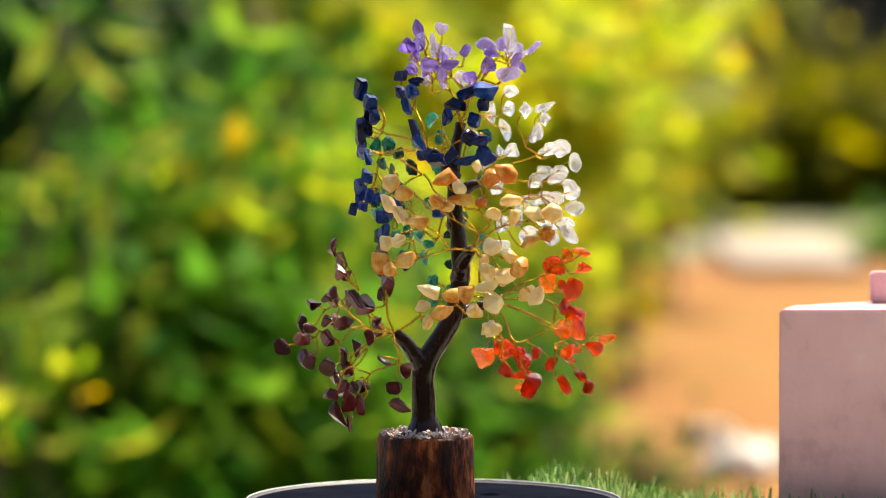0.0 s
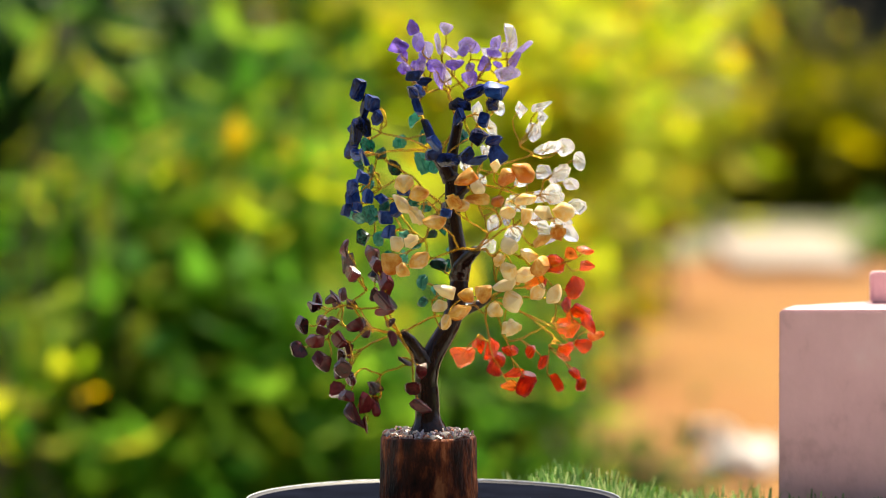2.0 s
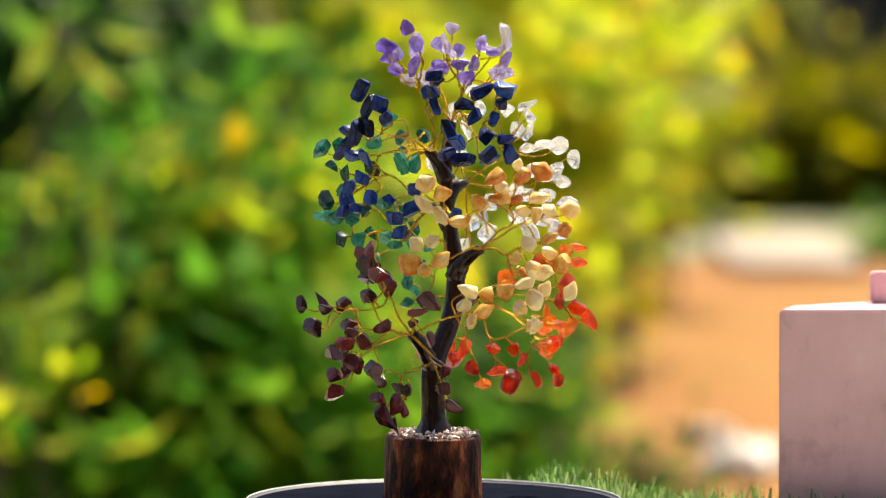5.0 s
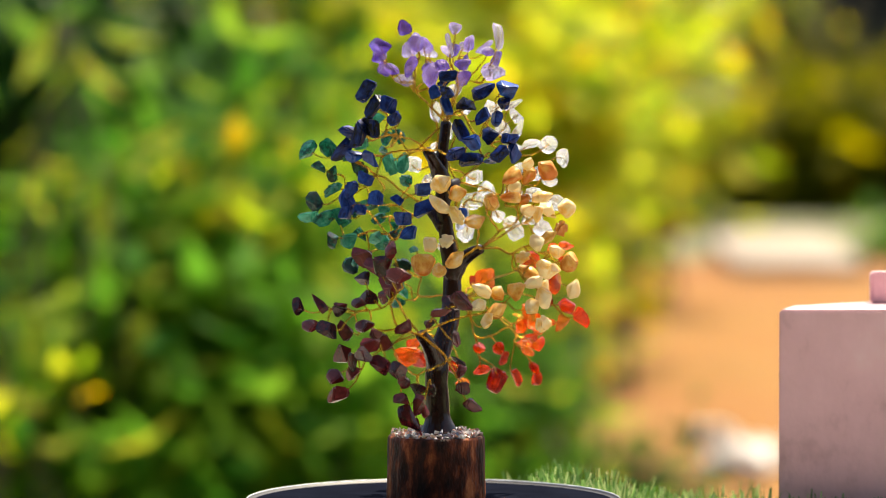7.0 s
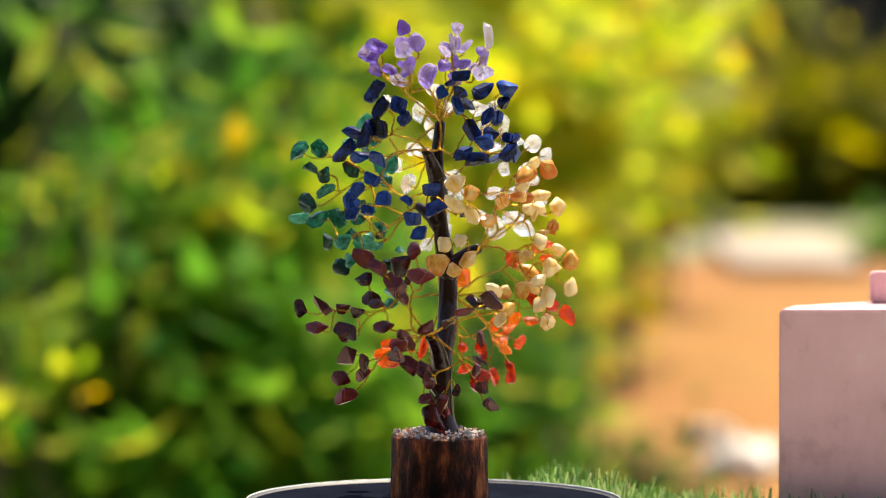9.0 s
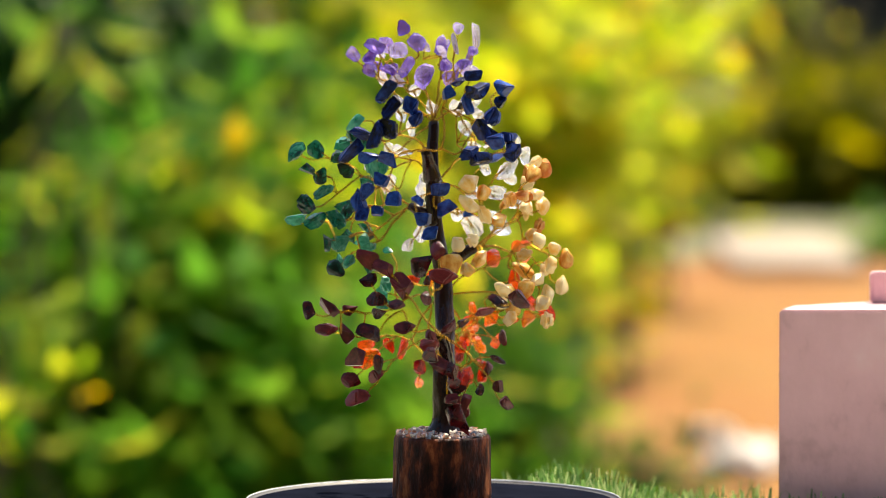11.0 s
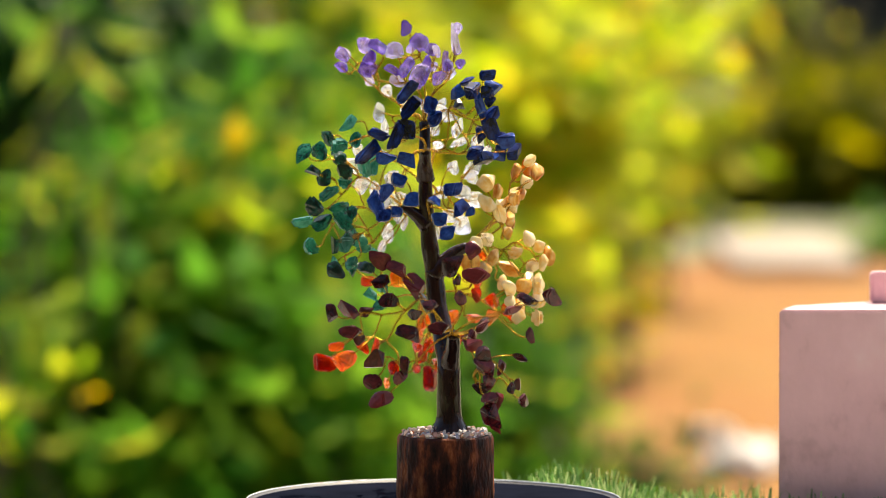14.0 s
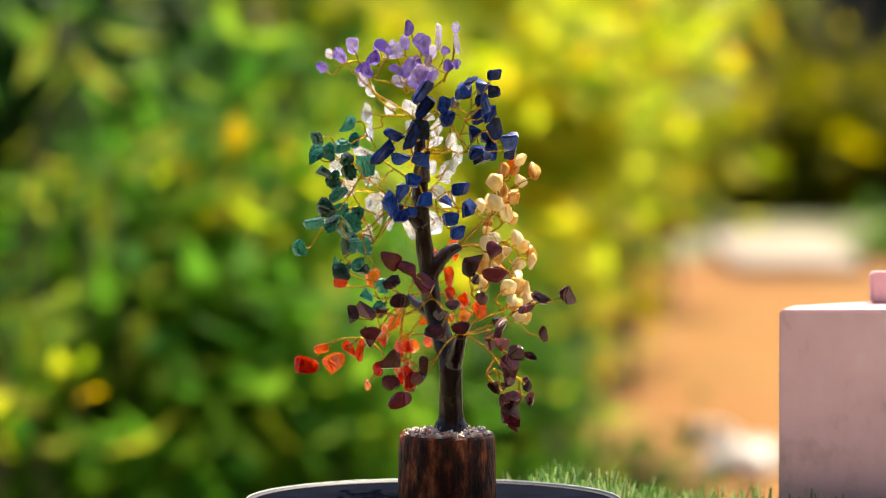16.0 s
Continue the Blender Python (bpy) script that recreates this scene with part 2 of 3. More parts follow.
limb([(-5, -10, 40), (-5, -10, 46), (-6, -10, 63), (-6, -10, 77), (-2, -8, 87), (6, -5, 100), (13, -1, 114), (16, 1, 130), (15, 4, 150), (13, 5, 170), (12, 6, 190), (13, 6, 205), (16, 7, 224)], 0.0077, 0.0032, 0.006)
limb([(-6, -10, 77), (-9, -11, 85), (-16, -13, 94), (-23, -14, 101)], 0.0064, 0.0034)
limb([(13, -1, 110), (20, 4, 113), (29, 8, 116), (36, 11, 119)], 0.0045, 0.0019)
limb([(16, 2, 132), (17, -5, 141), (20, -12, 147), (22, -18, 150)], 0.0064, 0.0028)
limb([(12, 6, 190), (8, 6, 198), (3, 5, 204), (-1, 5, 208)], 0.0056, 0.0027)
limb([(13, 6, 178), (18, 7, 184), (23, 8, 187), (27, 9, 188)], 0.005, 0.0026)
limb([(13, 5, 162), (12, 10, 168), (11, 15, 172), (11, 20, 174)], 0.005, 0.0026)
sheet("trunk", tv, tf, TRUNK, tree, True)["label"] = "glossy dark brown resin trunk"

# how many corners a chip of each stone has, how round its edges are, and whether it breaks into blocks
SHAPE = {"A": (10, 0.16, 0.3), "L": (10, 0.14, 0.7), "G": (14, 0.22, 0.4), "B": (22, 0.4, 0.1), "R": (13, 0.16, 0.12), "Q": (15, 0.2, 0.25), "C": (11, 0.16, 0.4)}
STONE_NAME = {"A": "purple amethyst chips", "L": "dark blue lapis chips", "G": "green aventurine chips", "B": "creamy yellow stone chips",
              "R": "dark red garnet chips", "Q": "clear rock crystal chips", "C": "orange carnelian chips"}
CHIPS = {}
for kind, (points, bevel, blocky) in SHAPE.items():
    for i in range(16):
        rnd = random.Random(i * 7 + ord(kind))
        b = chip(i * 31 + ord(kind) * 5, 0.005, 0.005, 0.005, points, bevel, rnd.random() < blocky)
        for axis in range(3):
            low, high = min(v.co[axis] for v in b.verts), max(v.co[axis] for v in b.verts)
            for v in b.verts:
                v.co[axis] = (v.co[axis] - (low + high) / 2) * 0.01 / (high - low)
        me = bpy.data.meshes.new("gem_chip")
        b.to_mesh(me)
        b.free()
        me.materials.append(GEMS[kind])
        me.polygons.foreach_set("use_smooth", [True] * len(me.polygons))
        me.set_sharp_from_angle(angle=1.0 if kind == "B" else 0.5)
        CHIPS[kind, i] = me
serial = [0]


def gem_branch(kind, anchor, chips):
    """Twisted brass wires that fork from a stub of the trunk to a spray of stone chips.
    Each chip: its place, length, width and depth in millimetres, the way it faces and how its length slants."""
    root = ANCHOR[anchor]
    nodes, parents, reach = [root], [0], [0.0]
    ends = []
    spec = [(Vector(c[:3]) / 1000, c[3:]) for c in chips]
    for c, _ in spec:
        rnd = random.Random(serial[0])
        inward = (root - c).normalized()
        joint = c + inward * min(0.009, (root - c).length * 0.35) + Vector((rnd.uniform(-1, 1), rnd.uniform(-1, 1), rnd.uniform(-1.2, 0.4))) * 0.0022
        best = min(range(len(nodes)), key=lambda j: (nodes[j] - joint).length + 0.2 * reach[j])
        far = (nodes[best] - joint).length
        if far > 0.02:
            mid = (nodes[best] + joint) / 2 + Vector((rnd.uniform(-1, 1), rnd.uniform(-1, 1), rnd.uniform(-0.2, 1.0))) * far * 0.09
            nodes.append(mid)
            parents.append(best)
            reach.append(reach[best] + far / 2)
            best = len(nodes) - 1
        nodes.append(joint)
        parents.append(best)
        reach.append(reach[best] + (nodes[best] - joint).length)
        ends.append((len(nodes) - 1, c))
        serial[0] += 1
    wv, wf = [], []
    load = [0] * len(nodes)
    for leaf, c in ends:
        j = leaf
        while j:
            load[j] += 1
            j = parents[j]
    heavy = {}
    for j in range(1, len(nodes)):
        if parents[j] not in heavy or load[j] > load[heavy[parents[j]]]:
            heavy[parents[j]] = j
    for j in range(1, len(nodes)):
        if heavy.get(parents[j]) == j and parents[j]:
            continue
        run = [parents[j], j]
        while run[-1] in heavy:
            run.append(heavy[run[-1]])
        line = [nodes[i] for i in run] + [c for leaf, c in ends if leaf == run[-1]]
        line = curve_points(line, 0.0006)
        line = [p + Vector(noise.noise_vector(p * 200)) * 0.0006 for p in line]
        thick = 1 + 0.15 * math.sqrt(load[j] - 1)
        for phase in (0, math.pi):
            tube(wv, wf, line, lambda t: 0.00026 * (thick + (0.85 - thick) * t), 6, (0.00044 * thick, 0.0032, phase + j))
    for leaf, c in ends:
        if leaf in heavy:
            line = curve_points([nodes[leaf], (nodes[leaf] + c) / 2 + Vector((0, 0, 0.0006)), c], 0.0006)
            for phase in (0, math.pi):
                tube(wv, wf, line, 0.00022, 6, (0.0004, 0.003, phase))
    branch = sheet("wire_branch", wv, wf, WIRE, tree, True)
    branch["label"] = "twisted brass wire with " + STONE_NAME[kind]
    for (leaf, c), (_, (length, width, depth, turn, slant)) in zip(ends, spec):
        rnd = random.Random(leaf * 17 + int(c.x * 1e4) + int(c.z * 3e4))
        g = new("gem_chip", CHIPS[kind, rnd.randrange(16)])
        g.parent = branch
        m = pose(*c, 0, 0, turn) @ pose(0, 0, 0, 0, -slant, 0) @ pose(0, 0, 0, rnd.uniform(-14, 14), 0, 0)
        g.matrix_local = m @ Matrix.Diagonal((length / 9.0, depth / 9.0, width / 9.0, 1))


gem_branch("A", "top", [(16, 40, 249, 9, 7, 6, -6, -60), (31, 40, 255, 7, 6, 6, -75, 60), (32, 45, 269, 12, 8, 7, -6, -35), (6, 55, 264, 9, 7, 6, -75, -45), (48, 58, 264, 12, 5, 5, -6, -10), (53, 61, 256, 8, 6, 5, -75, -45)])
gem_branch("A", "top", [(6, 9, 252, 14, 10, 6, -75, 60), (-5, 21, 249, 9, 6, 5, -42, -35), (-4, 16, 257, 12, 10, 7, -75, 20), (-13, 23, 256, 9, 5, 6, -75, -20), (1, 23, 267, 10, 9, 5, -75, 0), (-4, 40, 255, 10, 7, 6, -75, -60), (-8, 7, 272, 10, 9, 6, -75, -40), (-11, 36, 263, 8, 7, 6, -75, 60), (-16, 31, 270, 11, 7, 11, -75, -20), (-9, 15, 280, 9, 7, 5, -75, 80)])
gem_branch("A", "top", [(33, 8, 258, 9, 8, 9, -6, 60), (44, -4, 253, 14, 8, 7, -6, 10), (48, 5, 256, 7, 5, 5, -6, 40), (49, -2, 262, 9, 5, 4, -6, 60), (41, 13, 271, 9, 7, 6, -6, 60), (50, 28, 268, 7, 6, 4, -42, 0), (45, -8, 275, 16, 7, 4, -6, -75), (59, 19, 268, 12, 5, 6, -6, 25)])
gem_branch("A", "top", [(22, -1, 250, 10, 9, 6, -42, 0), (10, -15, 259, 11, 6, 5, -6, 10), (-1, -9, 258, 10, 8, 6, -6, -20), (10, -1, 266, 9, 4, 4, -6, -30), (19, 3, 267, 7, 5, 7, -6, 70), (34, -11, 266, 9, 6, 5, -6, -20), (0, -14, 271, 12, 3, 3, -42, -75), (5, -14, 280, 8, 7, 5, -6, 0)])
gem_branch("L", "S6", [(3, -22, 172, 7, 6, 5, -6, 0), (-21, -14, 186, 9, 8, 7, -42, 0), (-32, -4, 180, 7, 6, 7, -75, 0), (-31, -7, 169, 9, 8, 7, -75, 0), (-24, -18, 175, 12, 11, 8, -42, 60), (-29, -11, 161, 9, 8, 5, -75, 0)])
gem_branch("L", "top", [(13, -14, 235, 12, 9, 6, -6, 15), (21, -21, 243, 14, 7, 8, -6, 20), (21, -27, 217, 9, 9, 7, -6, -40), (24, -29, 227, 8, 7, 8, -6, 60), (29, -31, 236, 7, 7, 6, -6, 0), (8, -34, 229, 10, 7, 5, -75, 30), (3, -30, 204, 14, 7, 7, -42, 5), (19, -32, 203, 14, 6, 10, -6, 10), (28, -36, 215, 9, 7, 9, -6, -15), (30, -33, 244, 13, 9, 9, -6, -20), (31, -37, 206, 12, 11, 10, -6, 70), (10, -47, 207, 9, 6, 7, -6, 40)])
gem_branch("L", "S4", [(-5, -25, 207, 9, 9, 8, -6, 0), (-13, -15, 243, 7, 7, 7, -42, 30), (-11, -35, 222, 12, 6, 9, -6, -60), (-16, -29, 236, 12, 5, 4, -42, -70), (-8, -44, 214, 10, 5, 10, -6, -50), (-10, -21, 249, 9, 5, 9, -6, 0), (-19, -34, 243, 7, 7, 7, -6, 0), (-19, -34, 253, 10, 6, 3, -42, 0)])
gem_branch("L", "S4", [(-39, 11, 222, 11, 9, 5, -75, 90), (-35, -5, 228, 9, 7, 6, -75, 30), (-43, 17, 218, 17, 7, 6, -75, 68), (-37, -2, 236, 9, 9, 7, -75, 60), (-39, 10, 234, 16, 7, 4, -75, 50), (-41, 28, 219, 12, 6, 6, -75, -30), (-43, 11, 244, 15, 8, 6, -75, 45)])
gem_branch("L", "S4", [(-39, 12, 204, 10, 9, 6, -75, 0), (-40, 16, 192, 9, 7, 6, -75, -20), (-41, 23, 205, 12, 7, 6, -75, 0), (-38, 9, 181, 9, 8, 5, -75, 0), (-43, 34, 208, 17, 7, 4, -75, 40), (-44, 23, 185, 11, 8, 5, -75, 80), (-42, 17, 174, 7, 6, 4, -75, 0), (-43, 29, 178, 15, 8, 7, -75, -60), (-48, 24, 172, 8, 7, 5, -75, 0)])
gem_branch("G", "S6", [(-3, 41, 150, 9, 5, 6, -75, 20), (-9, 43, 155, 9, 7, 7, -75, 10), (-20, 47, 172, 9, 7, 6, -75, 50), (-15, 49, 157, 8, 8, 6, -75, 0), (-22, 51, 154, 10, 9, 7, -42, 60), (-28, 50, 168, 12, 9, 5, -75, -60), (-19, 46, 142, 9, 6, 6, -75, 60), (-6, 58, 141, 9, 5, 4, -6, 90), (-15, 56, 138, 11, 9, 8, -75, -15), (-31, 55, 154, 10, 6, 9, -75, -70), (-31, 62, 167, 13, 8, 9, -75, 25), (-34, 74, 167, 12, 7, 7, -75, 0)])
gem_branch("G", "S6", [(-13, 51, 196, 9, 9, 7, -75, 0), (-21, 53, 204, 7, 7, 6, -75, 0), (-28, 59, 184, 13, 6, 6, -75, 25), (-25, 62, 193, 10, 8, 4, -75, 80), (-36, 67, 176, 11, 9, 8, -75, -50), (-27, 64, 208, 10, 9, 6, -75, -45), (-31, 68, 197, 9, 7, 6, -75, 0), (-36, 72, 207, 12, 9, 7, -75, 80)])
gem_branch("G", "S2", [(10, 39, 122, 8, 8, 5, -75, 0), (0, 32, 116, 9, 6, 5, -75, 0), (0, 31, 128, 9, 7, 7, -75, 90), (19, 38, 147, 6, 4, 6, -75, 0), (12, 41, 138, 10, 7, 6, -42, -20), (19, 50, 136, 9, 7, 5, -75, 80)])
gem_branch("G", "S6", [(9, 46, 156, 6, 5, 5, -42, 0), (7, 52, 172, 7, 6, 5, -42, 0), (17, 52, 160, 10, 7, 7, -75, -30), (-2, 56, 174, 12, 7, 6, -75, 20), (28, 56, 187, 8, 7, 5, -75, 0), (17, 68, 164, 9, 6, 5, -42, 30), (30, 77, 149, 10, 8, 6, -75, -70)])
gem_branch("G", "top", [(9, 37, 199, 12, 7, 6, -42, 80), (4, 46, 214, 9, 7, 6, -42, 90), (2, 41, 199, 13, 8, 6, -42, -75), (-1, 51, 224, 12, 7, 7, -75, 25), (-9, 55, 211, 9, 8, 7, -75, 0), (13, 60, 206, 6, 5, 5, -6, 0), (31, 66, 214, 9, 7, 6, -42, -70)])
gem_branch("B", "S3", [(47, -40, 170, 10, 6, 5, -6, 80), (57, -39, 157, 12, 6, 6, -6, 35), (60, -35, 172, 13, 8, 6, -6, -25), (45, -46, 181, 12, 7, 9, -6, 10), (66, -40, 161, 9, 9, 5, -6, 0), (69, -41, 173, 12, 11, 6, -6, 0)])
gem_branch("B", "S3", [(30, -46, 146, 9, 7, 5, -75, 20), (39, -41, 136, 14, 8, 7, -75, -30), (34, -54, 154, 10, 9, 7, -6, -20), (31, -54, 131, 13, 7, 6, -6, 20), (55, -36, 126, 11, 8, 6, -6, 60), (42, -56, 137, 12, 9, 8, -6, 0), (44, -59, 149, 10, 7, 7, -6, -20), (31, -63, 140, 10, 9, 5, -6, 90), (35, -59, 122, 12, 11, 6, -6, 90), (50, -65, 143, 12, 9, 6, -6, 60), (60, -57, 126, 12, 8, 7, -6, 70), (34, -59, 107, 11, 9, 7, -6, 0)])
gem_branch("B", "S3", [(-16, -37, 145, 12, 9, 6, -6, 20), (-9, -46, 168, 13, 8, 6, -6, 5), (-20, -34, 157, 8, 8, 7, -42, 30), (-25, -33, 140, 8, 8, 7, -42, 0), (-28, -28, 155, 9, 9, 6, -42, -45), (-19, -41, 172, 12, 7, 7, -42, -60), (-31, -26, 143, 13, 12, 7, -42, 0), (-17, -40, 185, 11, 9, 5, -6, 10), (-26, -34, 178, 14, 7, 8, -42, -35), (-25, -34, 190, 11, 10, 8, -42, 0)])
gem_branch("B", "S3", [(35, -44, 173, 9, 7, 5, -6, 0), (8, -43, 177, 9, 7, 7, -6, 30), (28, -49, 180, 7, 6, 5, -6, 0), (16, -50, 182, 13, 7, 6, -6, -15), (2, -48, 180, 10, 8, 7, -6, -50), (34, -46, 194, 11, 9, 7, -6, 60), (15, -54, 189, 9, 7, 7, -6, -70), (42, -53, 197, 14, 11, 7, -6, -30), (25, -55, 201, 8, 6, 5, -75, 30), (6, -61, 194, 13, 8, 7, -6, 30)])
gem_branch("B", "S1", [(-6, -46, 119, 9, 7, 6, -6, 20), (-3, -51, 110, 9, 6, 8, -6, 60), (-3, -45, 128, 13, 7, 8, -6, -20), (5, -50, 116, 14, 8, 8, -6, 25), (10, -44, 125, 9, 8, 6, -6, 0), (19, -52, 126, 10, 9, 9, -6, 90), (24, -60, 117, 9, 8, 9, -6, -60)])
gem_branch("R", "S1", [(-53, -34, 108, 11, 7, 6, -6, 40), (-62, -27, 99, 9, 7, 5, -42, -60), (-62, -38, 84, 11, 8, 11, -75, -30), (-72, -30, 105, 8, 6, 5, -6, 0), (-77, -32, 100, 9, 8, 9, -75, -50), (-74, -37, 88, 12, 8, 9, -42, -35), (-89, -38, 94, 10, 8, 10, -75, -60)])
gem_branch("R", "S1", [(-63, -10, 108, 12, 7, 7, -75, 0), (-59, -22, 125, 8, 7, 5, -75, 90), (-51, -19, 135, 6, 6, 5, -6, 0), (-63, -5, 121, 9, 6, 6, -75, -10), (-55, -31, 138, 16, 9, 6, -75, -10), (-54, -17, 143, 12, 12, 6, -75, 0), (-71, 3, 116, 8, 6, 8, -75, 0), (-78, 6, 106, 14, 8, 5, -75, -15), (-59, -29, 153, 9, 8, 5, -75, -60)])
gem_branch("R", "S1", [(-53, 11, 85, 11, 6, 5, -75, -80), (-52, 14, 78, 9, 7, 5, -75, 60), (-46, 29, 87, 12, 10, 6, -75, 60), (-51, 30, 75, 11, 9, 5, -75, -30), (-54, 25, 65, 14, 9, 8, -75, 35)])
gem_branch("R", "S1", [(-27, 8, 130, 15, 10, 7, -75, -50), (-31, 23, 121, 11, 9, 5, -75, 20), (-31, 18, 140, 13, 7, 6, -75, -25), (-30, 28, 132, 10, 7, 6, -75, 20), (-42, 35, 115, 8, 6, 6, -75, -10), (-33, 41, 101, 12, 7, 6, -75, -75), (-31, 28, 146, 14, 10, 6, -75, -50), (-50, 45, 117, 13, 7, 6, -75, -40), (-59, 42, 105, 13, 7, 7, -75, -5), (-60, 53, 116, 10, 6, 6, -75, -75)])
gem_branch("R", "S1", [(-16, -42, 81, 9, 6, 5, -6, 90), (-42, -33, 71, 9, 7, 8, -42, 0), (-29, -54, 88, 9, 3, 7, -42, -30), (-57, -38, 77, 8, 7, 7, -42, 90), (-23, -52, 72, 9, 7, 4, -6, 0), (-43, -38, 61, 12, 6, 6, -75, -70), (-46, -50, 72, 7, 5, 5, -75, 90), (-49, -42, 63, 12, 7, 8, -42, 80), (-60, -39, 67, 9, 6, 9, -42, 0), (-19, -55, 62, 13, 7, 5, -6, -20), (-55, -39, 55, 16, 9, 10, -42, -70), (-49, -41, 50, 10, 5, 3, -75, -80)])
gem_branch("R", "S1", [(-33, -34, 109, 7, 5, 4, -42, 0), (-39, -50, 117, 12, 5, 7, -42, 15), (-37, -61, 102, 9, 5, 5, -42, -70), (-39, -59, 123, 12, 7, 9, -42, -10), (-44, -74, 125, 14, 9, 6, -42, -30)])
gem_branch("Q", "S5", [(69, 5, 208, 13, 6, 7, -6, 5), (62, 7, 219, 10, 8, 5, -42, -60), (60, -8, 219, 12, 7, 7, -6, 80), (55, 6, 232, 14, 10, 8, -75, 10), (70, -9, 210, 12, 6, 6, -42, 0), (66, -2, 227, 10, 9, 7, -75, 0), (75, -19, 210, 11, 10, 7, -6, 0), (66, 3, 234, 12, 6, 7, -6, 35)])
gem_branch("Q", "S5", [(41, 22, 163, 10, 7, 5, -6, 80), (50, 28, 168, 12, 6, 5, -6, 90), (57, 29, 175, 14, 10, 8, -42, 0), (64, 12, 166, 8, 7, 8, -6, 0), (41, 35, 149, 9, 8, 4, -6, 0), (57, 34, 156, 12, 9, 6, -6, 50), (69, 5, 159, 14, 9, 8, -42, -60), (83, 44, 181, 10, 9, 7, -42, 0)])
gem_branch("Q", "S5", [(40, 38, 206, 12, 7, 5, -75, 0), (38, 47, 186, 11, 8, 7, -75, 50), (61, 31, 189, 9, 8, 9, -6, 0), (31, 53, 197, 11, 9, 5, -75, 0), (47, 51, 206, 9, 8, 6, -6, 0)])
gem_branch("Q", "top", [(45, 21, 232, 9, 7, 7, -6, 90), (34, 36, 229, 12, 7, 6, -75, 90), (43, 34, 219, 13, 6, 5, -6, -70), (46, 33, 242, 9, 7, 6, -6, 0)])
gem_branch("Q", "S5", [(66, 2, 180, 10, 7, 8, -6, 0), (66, -5, 195, 9, 8, 7, -6, 0), (72, -10, 180, 9, 8, 9, -6, 0), (73, -17, 194, 12, 12, 10, -6, 0), (77, -3, 165, 12, 7, 10, -42, 0), (80, -15, 188, 9, 7, 7, -6, -20), (80, -8, 159, 13, 7, 11, -6, -45), (83, -17, 175, 10, 9, 9, -6, -40), (83, -23, 202, 10, 8, 7, -6, 70)])
gem_branch("C", "S2", [(50, 15, 88, 9, 8, 6, -6, -50), (61, 9, 87, 7, 6, 6, -6, 90), (78, -3, 103, 9, 7, 7, -6, 90), (53, 16, 74, 12, 6, 5, -6, -10), (86, 12, 105, 14, 4, 4, -42, -85), (70, 14, 80, 9, 5, 7, -6, 75), (58, 8, 68, 14, 9, 8, -6, 65)])
gem_branch("C", "S2", [(83, 10, 89, 10, 5, 7, -6, 0), (80, -6, 90, 9, 6, 6, -42, 60), (80, 4, 85, 10, 5, 7, -6, -40), (78, 11, 68, 11, 5, 5, -6, -60), (88, 7, 74, 9, 5, 6, -6, -30), (92, 8, 67, 8, 6, 5, -6, 80)])
gem_branch("C", "S2", [(43, 40, 86, 12, 9, 5, -6, 50), (39, 47, 88, 9, 7, 6, -75, 90), (44, 29, 75, 9, 7, 6, -6, -30), (31, 57, 82, 14, 12, 9, -42, 30), (41, 63, 88, 9, 5, 5, -75, 10), (54, 34, 65, 10, 7, 4, -6, -30), (54, 71, 78, 14, 11, 10, -75, 0)])
gem_branch("C", "S2", [(68, 29, 128, 11, 9, 9, -75, 90), (77, 48, 125, 8, 6, 5, -75, 0)])
gem_branch("C", "S2", [(77, -18, 117, 9, 6, 6, -6, 90), (77, -17, 103, 9, 5, 9, -42, 0), (79, -28, 103, 10, 7, 6, -42, 80), (83, -27, 113, 12, 8, 7, -6, -30), (85, -37, 107, 12, 7, 9, -6, 90)])
gem_branch("C", "S2", [(71, -8, 140, 12, 11, 6, -6, 0), (82, -18, 127, 13, 11, 6, -6, 90), (79, -20, 148, 7, 7, 5, -6, 0), (88, -21, 140, 9, 6, 7, -6, 20), (87, -22, 149, 10, 5, 5, -6, -10)])
gem_branch("C", "S2", [(86, 16, 99, 9, 7, 6, -6, 90), (97, 21, 90, 9, 9, 7, -6, 40), (104, 19, 95, 10, 5, 5, -6, 15)])

# ---- the table and what stands on it ----
turntable = tagged(new("turntable"), "round black turntable plate with a thin white rim", "turntable")
part("disc", lathe([(0.1, -0.014), (0.1075, -0.012), (0.1075, -0.0002), (0.106, 0.0)], 128), NAVY, turntable)
b = bmesh.new()
prof = [(0.1076, -0.012), (0.111, -0.01), (0.1114, 0.0003), (0.1113, 0.0012), (0.1112, 0.0015), (0.111, 0.0012), (0.1109, 0.0008)]
rings = [[b.verts.new((r * math.cos(i * math.pi / 80), r * math.sin(i * math.pi / 80), z)) for i in range(160)] for r, z in prof]
for p, q in zip(rings, rings[1:]):
    for i in range(160):
        b.faces.new((p[i], p[(i + 1) % 160], q[(i + 1) % 160], q[i]))
part("rim", b, RIM, turntable, "white plastic rim", True)
b = bmesh.new()
prof = [(0.1109, 0.0008), (0.1102, 0.0002), (0.1075, -0.0004), (0.1058, -0.0001)]
rings = [[b.verts.new((r * math.cos(i * math.pi / 80), r * math.sin(i * math.pi / 80), z)) for i in range(160)] for r, z in prof]
for p, q in zip(rings, rings[1:]):
    for i in range(160):
        b.faces.new((p[i], p[(i + 1) % 160], q[(i + 1) % 160], q[i]))
part("groove", b, plain_black := mottled("black_rubber", [(0.3, (0.004, 0.004, 0.005)), (0.7, (0.01, 0.01, 0.012))], 80, 0.5), turntable, "", True)
